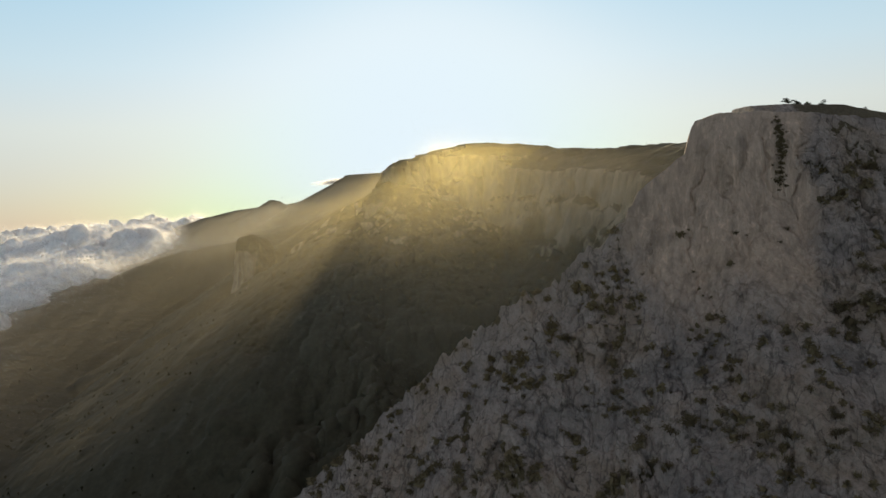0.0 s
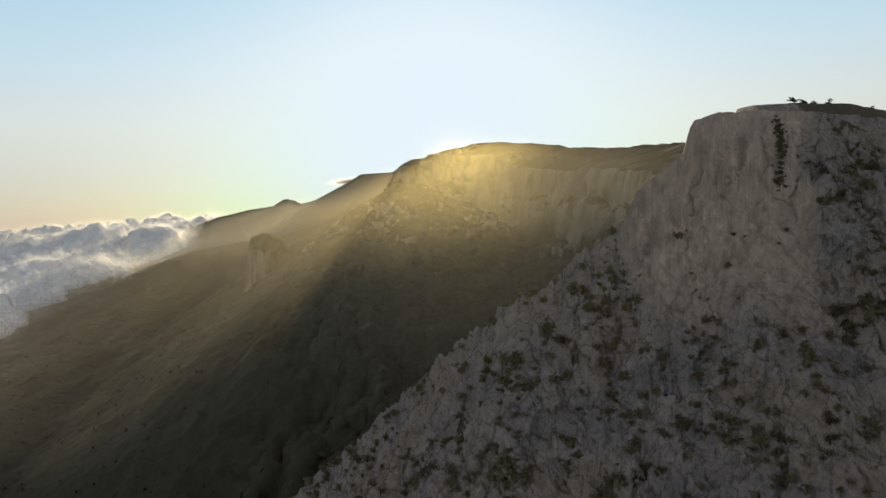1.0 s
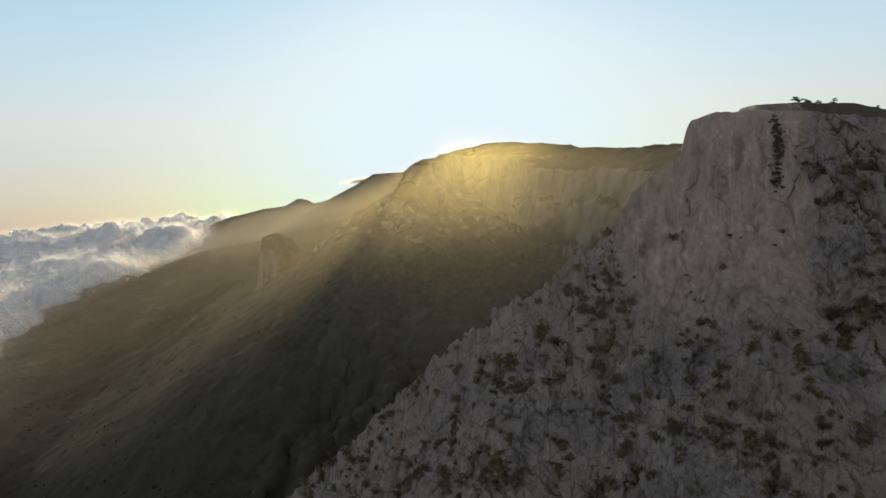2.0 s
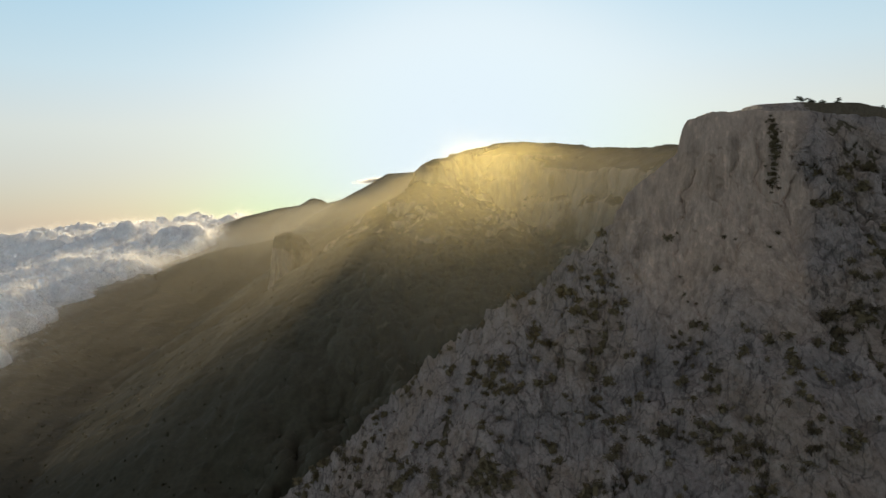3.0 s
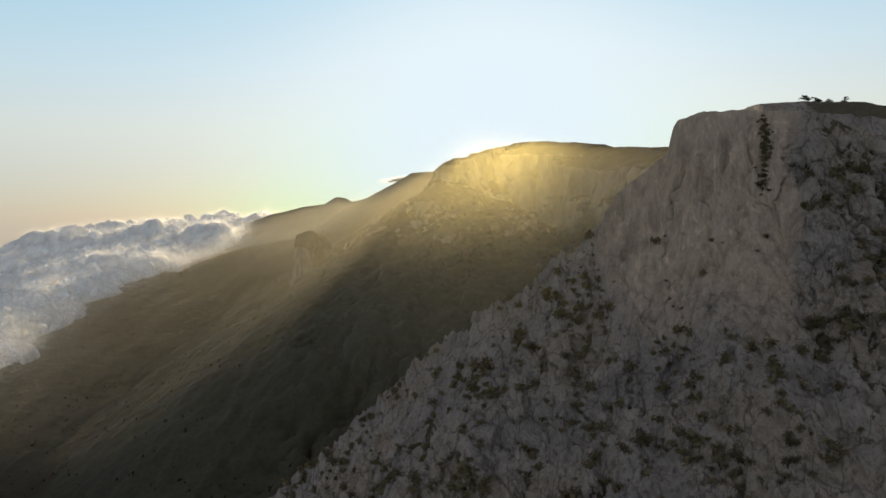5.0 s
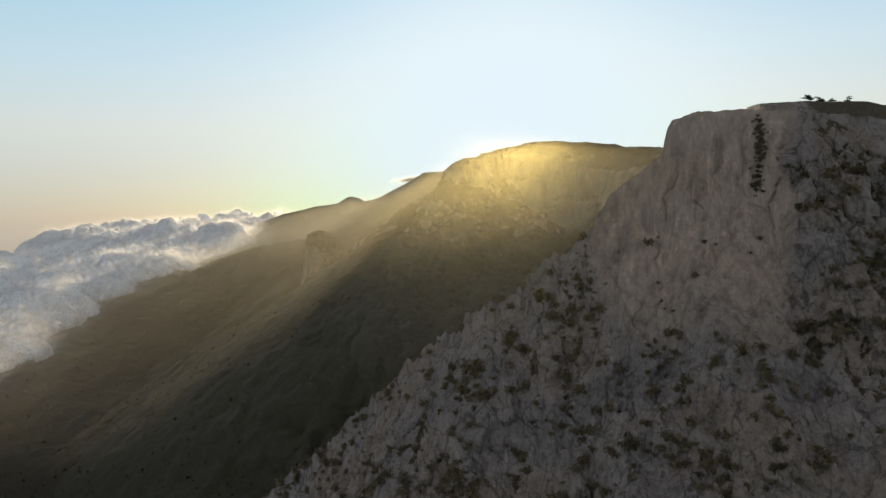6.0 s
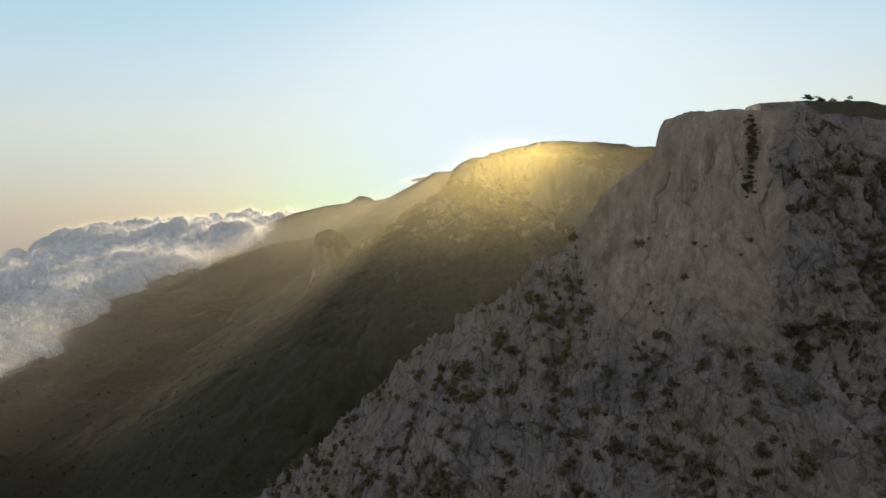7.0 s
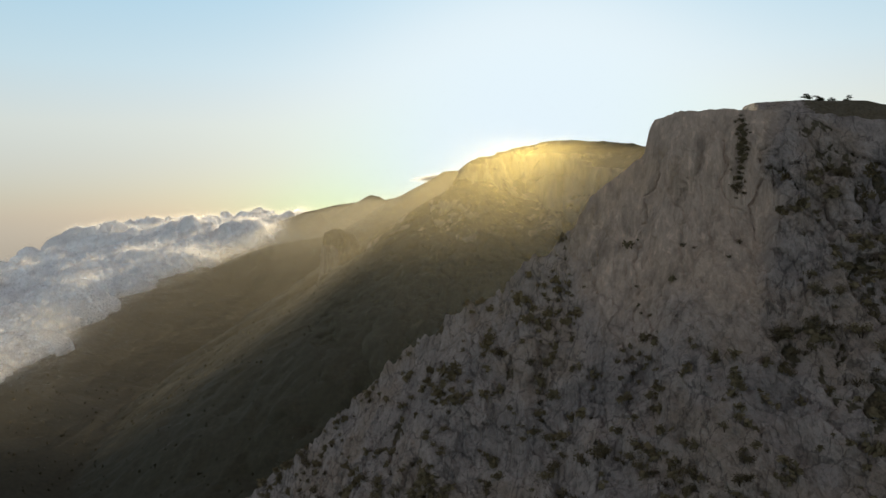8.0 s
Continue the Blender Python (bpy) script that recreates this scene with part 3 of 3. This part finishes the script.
def plant_shrubs():
    rnd = random.Random(11)
    kinds = [make_shrub(k) for k in range(5)]
    # thickets: x, height, spread along x, spread in height, how many, size
    thickets = [(143, 358, 5, 3.5, 14, 4.0), (137.0, 425, 1.2, 2.5, 11, 1.5), (136.2, 419, 1.0, 2.5, 12, 1.3), (135.2, 413, 0.8, 2.5, 7, 1.2), (134.8, 409, 0.6, 2, 5, 1.2), (133.8, 405, 0.9, 1.6, 9, 1.9), (165, 408, 1.5, 1, 4, 3.4), (150, 372, 2, 4, 5, 3.0),
                (92, 322, 5, 3, 9, 3.6), (107, 320, 4, 3, 8, 4.0), (120, 330, 4, 5, 8, 3.2), (75, 310, 6, 4, 9, 3.4), (48, 344, 2.5, 2, 5, 3.6),
                (10, 298, 8, 6, 10, 3.6), (-25, 283, 8, 5, 8, 4.0), (30, 315, 7, 6, 9, 3.2), (60, 330, 8, 8, 10, 2.6), (130, 385, 9, 6, 5, 2.2),
                (160, 350, 8, 8, 12, 3.0), (155, 395, 7, 6, 8, 2.6), (100, 355, 9, 7, 9, 2.0), (70, 365, 5, 7, 6, 2.2), (95, 300, 12, 6, 14, 3.4), (-60, 262, 8, 6, 8, 4.0)]
    spots = [(rnd.gauss(x, sx), rnd.gauss(z, sz), size * rnd.uniform(0.7, 1.6)) for x, z, sx, sz, count, size in thickets for _ in range(count)]
    spots += [(rnd.uniform(-60, 185), 0, rnd.uniform(1.2, 3.2)) for _ in range(110)]
    used = 0
    for x, z, size in spots:
        if z == 0:
            z = rnd.uniform(275, min(395, 395 - 0.9 * max(0, 70 - x)))
            if 70 < x < 142 and z > 345:
                continue
        p = surface_y(x, z)
        m = Matrix.Translation(p) @ pose(0, 0, 0, rnd.uniform(-12, 12), rnd.uniform(-12, 12), rnd.uniform(0, 360)) @ Matrix.Diagonal((size, size, size * rnd.uniform(0.7, 1.0), 1))
        if used < len(kinds):
            kinds[used].matrix_basis = m
        else:
            copy = copy_thing(kinds[used % len(kinds)], Matrix.Identity(4))
            copy.matrix_basis = m
        used += 1


plant_shrubs()


def build_scrub():
    """Low bushes too many to count, in drifts on the broken rock and down the overgrown cleft of the wall."""
    rng = np.random.default_rng(21)
    skin = np.stack([CLIFF_X, CLIFF_Y, CLIFF_Z], -1)[58:360, 60:-60].reshape(-1, 3)
    p = skin[rng.integers(0, len(skin), 60000)]
    drift = fbm(p[:, 0] / 17, p[:, 1] / 17, p[:, 2] / 17, 3, 33)
    wall = (p[:, 0] > 66 + 0.2 * (430 - p[:, 2])) & (p[:, 0] < 144) & (p[:, 2] > 352 + 8 * drift)
    keep = rng.uniform(0, 1, len(p)) < np.where(wall, 0.001, (0.075 + 0.12 * step(350, 300, p[:, 2])) * step(0.0, 0.45, drift) + 0.006) * step(425, 395, p[:, 2])
    p = p[keep]
    size = rng.uniform(0.6, 1.9, len(p)) * (1 + 0.5 * rng.uniform(0, 1, len(p)) ** 3)
    t = rng.uniform(0, 1, 50) ** 1.2
    cx, cz = 137.4 - 3.6 * t + rng.normal(0, 0.9, 50), 427 - 21 * t + rng.normal(0, 1.0, 50)
    cleft = np.array([surface_y(a, b)[:] for a, b in zip(cx, cz)])
    p, size = np.concatenate([p, cleft]), np.concatenate([size, rng.uniform(0.4, 1.1, 50)])
    blades = 44
    c = np.repeat(p, blades, 0)
    w = np.repeat(size, blades)[:, None]
    c = c + rng.normal(0, 1, c.shape) * w * np.array([0.45, 0.4, 0.36]) + w * np.array([0, -0.15, 0.25])
    a, b = rng.normal(0, 1, c.shape) * 0.30 * w, rng.normal(0, 1, c.shape) * 0.22 * w
    co = np.stack([c - a, c + b, c + a, c - b], 1).reshape(-1, 3)
    quads = np.arange(len(co)).reshape(-1, 4)
    return tagged(new("scrub", mesh_from("scrub", co, quads, SCRUB, False)), "low dark olive scrub scattered over the limestone", "scrub", kind="stuff")


scrub = build_scrub()


def plateau_z(x, y):
    k = np.argmin(np.abs(CLIFF_X[:75] - x) + np.abs(CLIFF_Y[:75] - y))
    return float(CLIFF_Z[:75].flat[k])


def make_pine(seed, x, y, height, lean, label):
    """A wind-shaped pine: a bent trunk, bare limbs and flat tiers of needles blown to one side."""
    rnd = random.Random(seed)
    base = new("pine_tree")
    base.location = (x, y, plateau_z(x, y) - 0.15)
    bend = Vector((lean, 0.1, 0))
    path = [Vector((0, 0, -0.4)) + bend * (t * t) * height * 0.5 + Vector((rnd.gauss(0, 0.06), rnd.gauss(0, 0.06), t * height)) for t in (0, 0.2, 0.4, 0.6, 0.8, 1.0)]
    part("trunk", mesh_from("trunk", *tube(path, [0.05 * height * (1 - 0.15 * i) for i in range(6)], 8), BARK), base)
    limbs, tips = [], []
    for k in range(11):
        i = rnd.choice((1, 2, 3, 3, 4, 4, 5))
        a, r = rnd.uniform(0, 6.28), height * rnd.uniform(0.25, 0.55) * (1.15 - 0.1 * i)
        tip = path[i] + Vector((r * math.cos(a) + lean * r * 0.8, r * math.sin(a), rnd.uniform(-0.02, 0.14) * height))
        limbs.append(tube([path[i], path[i].lerp(tip, 0.5) + Vector((0, 0, 0.1)), tip], [0.035 * height * 0.4, 0.02 * height * 0.4, 0.008 * height], 5))
        tips += [tip, path[i].lerp(tip, 0.7)]
    part("branchwork", mesh_from("branchwork", *join(*limbs), BARK), base)
    part("crown", mesh_from("crown", *tufts(rnd, tips + [path[-1]], 0.1 * height, 46, 0.3), NEEDLES, False), base)
    return tagged(base, label, "tree", "pines on the plateau")


make_pine(1, 201.0, 402, 5.0, -0.7, "wind-bent dark pine leaning over the plateau edge")
make_pine(2, 206.5, 404, 4.7, -0.5, "wind-bent dark pine beside another on the plateau")
make_pine(3, 210.0, 401, 3.6, 0.25, "small crooked dark pine on the plateau grass")
make_pine(4, 215.5, 396, 4.0, 0.2, "small lone dark pine on the plateau edge")
make_pine(5, 232.0, 384, 2.7, 0.1, "short bushy dark pine on the plateau grass")


# ------------------------------------------------------------------ rock tower on the spur
def build_tower():
    rings, sides, height = 70, 120, 197.0
    a = np.linspace(0, 2 * math.pi, sides + 1)[None]
    v = np.linspace(0, 1, rings)[:, None]
    r = (40 + 22 * (1 - v) ** 1.5) * np.where(v > 0.8, np.sqrt(np.clip(1 - ((v - 0.8) / 0.2) ** 3, 0, 1)) * 0.98 + 0.02, 1)
    X, Y = r * np.cos(a) * 1.0, r * np.sin(a) * 0.9
    Z = v * height + 0 * a
    ca, sa = np.cos(a), np.sin(a)
    n = 8 * ridged(X / 34, Y / 34, Z / 160, 3, 91) + 4 * fbm(X / 14, Y / 14, Z / 60, 3, 92) + 2 * fbm(X / 8, Y / 8, Z / 12, 3, 93)
    keep = step(0, 30, r)
    X, Y, Z = X + n * ca * keep, Y + n * sa * keep, Z + 5 * fbm(X / 25, Y / 25, 0.5, 3, 94) * step(0.7, 1, v) - 16 * step(-20, 50, X + 0 * Z) * step(0.6, 1, v)
    bare = (0.25 + 0.3 * step(-30, 10, -X)) * step(0.84, 0.74, v + 0.05 * fbm(X / 20, Y / 20, 0.1, 2, 95))
    ob = sheet("rock_tower", X + TOWER[0], Y + TOWER[1], Z + TOWER[2], GROUND, {"bare": bare})
    return tagged(ob, "blunt limestone rock tower with bushes on its flat top", "rock", kind="structure")


TOWER = (-506, 1965, 150)
tower = build_tower()


# ------------------------------------------------------------------ woods on the slopes
def build_woods():
    """Small two-tiered crowns, uneven and half sunk in the slope."""
    rng = np.random.default_rng(3)
    n = 9000
    x, y = rng.uniform(-1250, 480, n), rng.uniform(480, 3300, n)
    e = 6.0
    slope = np.hypot(land(x + e, y) - land(x - e, y), land(x, y + e) - land(x, y - e)) / (2 * e)
    dense = fbm(x / 90, y / 90, 0.7, 3, 44)
    keep = (slope + 0.4 * dense < 0.85) & (land(x, y) < 462) & (rng.uniform(0, 1, n) < 0.75 + dense)
    x, y = x[keep], y[keep]
    tx, ty = TOWER[0] + rng.normal(0, 15, 130), TOWER[1] + rng.normal(0, 15, 130)
    z = land(x, y)
    x, y, z = np.concatenate([x, tx]), np.concatenate([y, ty]), np.concatenate([z, TOWER[2] + 197.0 - 0.5 * np.hypot(tx - TOWER[0], ty - TOWER[1]) ** 2 / 40 - 16 * step(-20, 50, tx - TOWER[0])])
    n = len(x)
    h = rng.uniform(2.2, 5.0, n) * np.where(y > 2450, 1.3, 1.0) * np.where(z > 430, 0.5, 1.0)
    r = h * rng.uniform(0.35, 0.6, n)
    k = np.arange(5) * 2 * math.pi / 5
    ring = lambda q, zz: np.stack([x[:, None] + q[:, None] * np.cos(k + rng.uniform(0, 6, n)[:, None]) * rng.uniform(0.7, 1.3, (n, 5)),
                                   y[:, None] + q[:, None] * np.sin(k + rng.uniform(0, 6, n)[:, None]) * rng.uniform(0.7, 1.3, (n, 5)),
                                   zz[:, None] + 0.12 * h[:, None] * rng.uniform(-1, 1, (n, 5))], -1)
    top = np.stack([x + rng.normal(0, 0.3, n), y + rng.normal(0, 0.3, n), z + h], -1)[:, None]
    co = np.concatenate([ring(r, z - 0.3), ring(r * 0.75, z + 0.62 * h), top], 1)
    faces = []
    for i in range(5):
        j = (i + 1) % 5
        faces += [(i, j, 5 + j), (i, 5 + j, 5 + i), (5 + i, 5 + j, 10)]
    tri = (np.arange(n)[:, None, None] * 11 + np.array(faces)[None]).reshape(-1).astype(np.int32)
    me = bpy.data.meshes.new("woods")
    me.vertices.add(n * 11)
    me.vertices.foreach_set("co", co.reshape(-1).astype(np.float32))
    me.loops.add(len(tri))
    me.loops.foreach_set("vertex_index", tri)
    me.polygons.add(len(tri) // 3)
    me.polygons.foreach_set("loop_start", np.arange(len(tri) // 3, dtype=np.int32) * 3)
    me.update(calc_edges=True)
    me.materials.append(TREES)
    return tagged(new("woods", me), "dark mixed woods covering the shaded mountain slopes", "woods", kind="stuff")


woods = build_woods()


# ------------------------------------------------------------------ thin mist in the sunlit air, the golden part also standing in for sun glare
def build_mist(name, points, length, width, label, rng, mat, rays=False):
    """Fine drifting filaments of mist, broadside to the light."""
    n = len(points)
    a = rng.uniform(0, math.pi, n)
    if rays:                                    # drawn out the way that the sunbeams fall
        a = np.arctan2(points[:, 2] - 400 - 0.1 * points[:, 1], points[:, 0]) + rng.normal(0, 0.35, n)
    along = np.stack([np.cos(a), rng.normal(0, 0.25, n), np.sin(a)], 1) * (0.5 * length * rng.uniform(0.5, 1.5, n))[:, None]
    across = np.stack([-np.sin(a), rng.normal(0, 0.2, n), np.cos(a)], 1) * (width * rng.uniform(0.5, 1.5, n))[:, None]
    co = np.stack([points - along, points + along, points + 0.2 * along + across], 1).reshape(-1, 3).astype(np.float32)
    me = bpy.data.meshes.new(name)
    me.vertices.add(3 * n)
    me.vertices.foreach_set("co", co.reshape(-1))
    me.loops.add(3 * n)
    me.loops.foreach_set("vertex_index", np.arange(3 * n, dtype=np.int32))
    me.polygons.add(n)
    me.polygons.foreach_set("loop_start", np.arange(n, dtype=np.int32) * 3)
    me.update(calc_edges=True)
    me.materials.append(mat)
    return tagged(new(name, me), label, "mist", kind="stuff")


EYES = ((0, 0), (33, 9), (67, 18))
WAYS = np.linspace(-0.85, 0.5, 320)


def skyline(eye):
    """Rise of the land's skyline over each of WAYS."""
    d = np.linspace(420, 4600, 420)[:, None]
    return np.max((land(eye[0] + d * np.sin(WAYS), eye[1] + d * np.cos(WAYS)) - 400) / d, axis=0)


SKYLINES = [skyline(eye) for eye in EYES]


def in_air(p, low=6.0):
    """Which points lie over the land and under its skyline."""
    keep = p[:, 2] > land(p[:, 0], p[:, 1]) + low
    for (ex, ey), line in zip(EYES, SKYLINES):
        az = np.arctan2(p[:, 0] - ex, p[:, 1] - ey)
        keep &= (p[:, 2] - 400) / np.hypot(p[:, 0] - ex, p[:, 1] - ey) < np.interp(az, WAYS, line) - 0.0003
    return keep


rng = np.random.default_rng(5)
# Mist that doubles as the lens glare of the sun on the crest.
N = 520000
y = rng.uniform(500, 1650, N)
air = np.stack([rng.uniform(-0.48, 0.34, N) * y + 30, y, 400 + (0.10 - 0.42 * rng.uniform(0, 1, N) ** 1.5) * y], 1)
# thinned to the east, so that the glow fades away from the sun
air = air[rng.uniform(0, 1, N) < 0.12 + 0.88 * step(0.18, 0.04, air[:, 0] / air[:, 1])]
build_mist("valley_glow_mist", air[in_air(air)], 60.0, 0.0095, "thin mist before the crest, tinted gold to double as sun glare", rng, DROPLETS, True)

# Haze added close to the eye, for sun glare over gorge and cliff.
N = 320000
y = rng.uniform(160, 480, N)
close = np.stack([rng.normal(-0.02, 0.16, N) * y + 33, y, 400 + (0.10 - 0.46 * rng.uniform(0, 1, N) ** 1.3) * y], 1)
build_mist("near_glow_mist", close[in_air(close)], 14.0, 0.0010, "thin haze added before the gorge, tinted gold for sun glare", rng, DROPLETS, True)

N = 800000
y = 3300 * rng.uniform(0.0, 1.0, N) ** 0.6 + 400
haze = np.stack([rng.uniform(-0.98, 0.32, N) * y + 30, y, 400 + (0.09 - 0.45 * rng.uniform(0, 1, N) ** 1.35) * y], 1)
haze = haze[rng.uniform(0, 1, N) < 0.35 + 0.65 * step(0.16, -0.02, haze[:, 0] / haze[:, 1])]
build_mist("slope_mist", haze[in_air(haze, 18.0)], 130.0, 0.085, "thin brownish haze in the air over the forested slopes", rng, VEIL, True)

N = 200000
y = rng.uniform(450, 1050, N)
gorge = np.stack([rng.normal(0.02, 0.16, N) * y + 30, y, 400 + rng.normal(-0.08, 0.10, N) * y], 1)
build_mist("gorge_mist", gorge[in_air(gorge)], 80.0, 0.028, "brownish haze hanging in the shaded gorge", rng, VEIL, True)

N = 160000
far = np.stack([rng.normal(-820, 330, N), rng.uniform(2350, 4000, N), rng.exponential(110, N)], 1)
far = far[rng.uniform(0, 1, N) < step(0, 300, far[:, 0] - np.interp(far[:, 1], *CLOUD_EDGE) - 0.5 * far[:, 2])]
far[:, 2] += land(far[:, 0], far[:, 1]) + 15
build_mist("distant_mist", far[in_air(far)], 120.0, 0.06, "pale mist between the distant spurs", rng, HAZE, True)

N = 90000
y = rng.uniform(1300, 3600, N)
shore = np.stack([np.interp(y, *CLOUD_EDGE) + 5 + rng.exponential(60, N), y, rng.exponential(18, N)], 1)
shore[:, 2] += np.maximum(land(shore[:, 0], y), cloud_top(y) - 40) + 4
build_mist("shore_mist", shore, 20.0, 0.10, "thin cream mist where the cloud meets the slope", rng, WISPS)

# loose wisps on the cloud's skin, more of them along its frayed front
N = 320000
pick = CLOUD_SKIN[rng.integers(0, len(CLOUD_SKIN), N)]
wisp = pick[:, :3] + pick[:, 3:] * (rng.exponential(9, N) - 2)[:, None] + rng.normal(0, 4, (N, 3))
front = CLOUD_FRONT[rng.integers(0, len(CLOUD_FRONT), N // 4)]
front = front[front[:, 1] > 1300]
front = front[:, :3] + front[:, 3:] * rng.exponential(20, len(front))[:, None] + rng.normal(0, 6, (len(front), 3))
build_mist("cloud_wisps", np.concatenate([wisp, front]), 14.0, 1.3, "soft white wisps fraying from the cloud bank", rng, WISPS)

# a torn strip of cloud over the farthest plateau
N = 1800
strip = np.stack([rng.normal(-640, 45, N), rng.normal(4500, 60, N), rng.normal(0, 4, N)], 1)
strip[:, 2] += 588 + 0.10 * (strip[:, 0] + 640) + 5 * fbm(strip[:, 0] / 60, strip[:, 1] / 60, 0.3, 3, 97)
build_mist("cloud_strip", strip, 30.0, 1.8, "torn thin strip of cloud above the distant plateau", rng, WISPS)
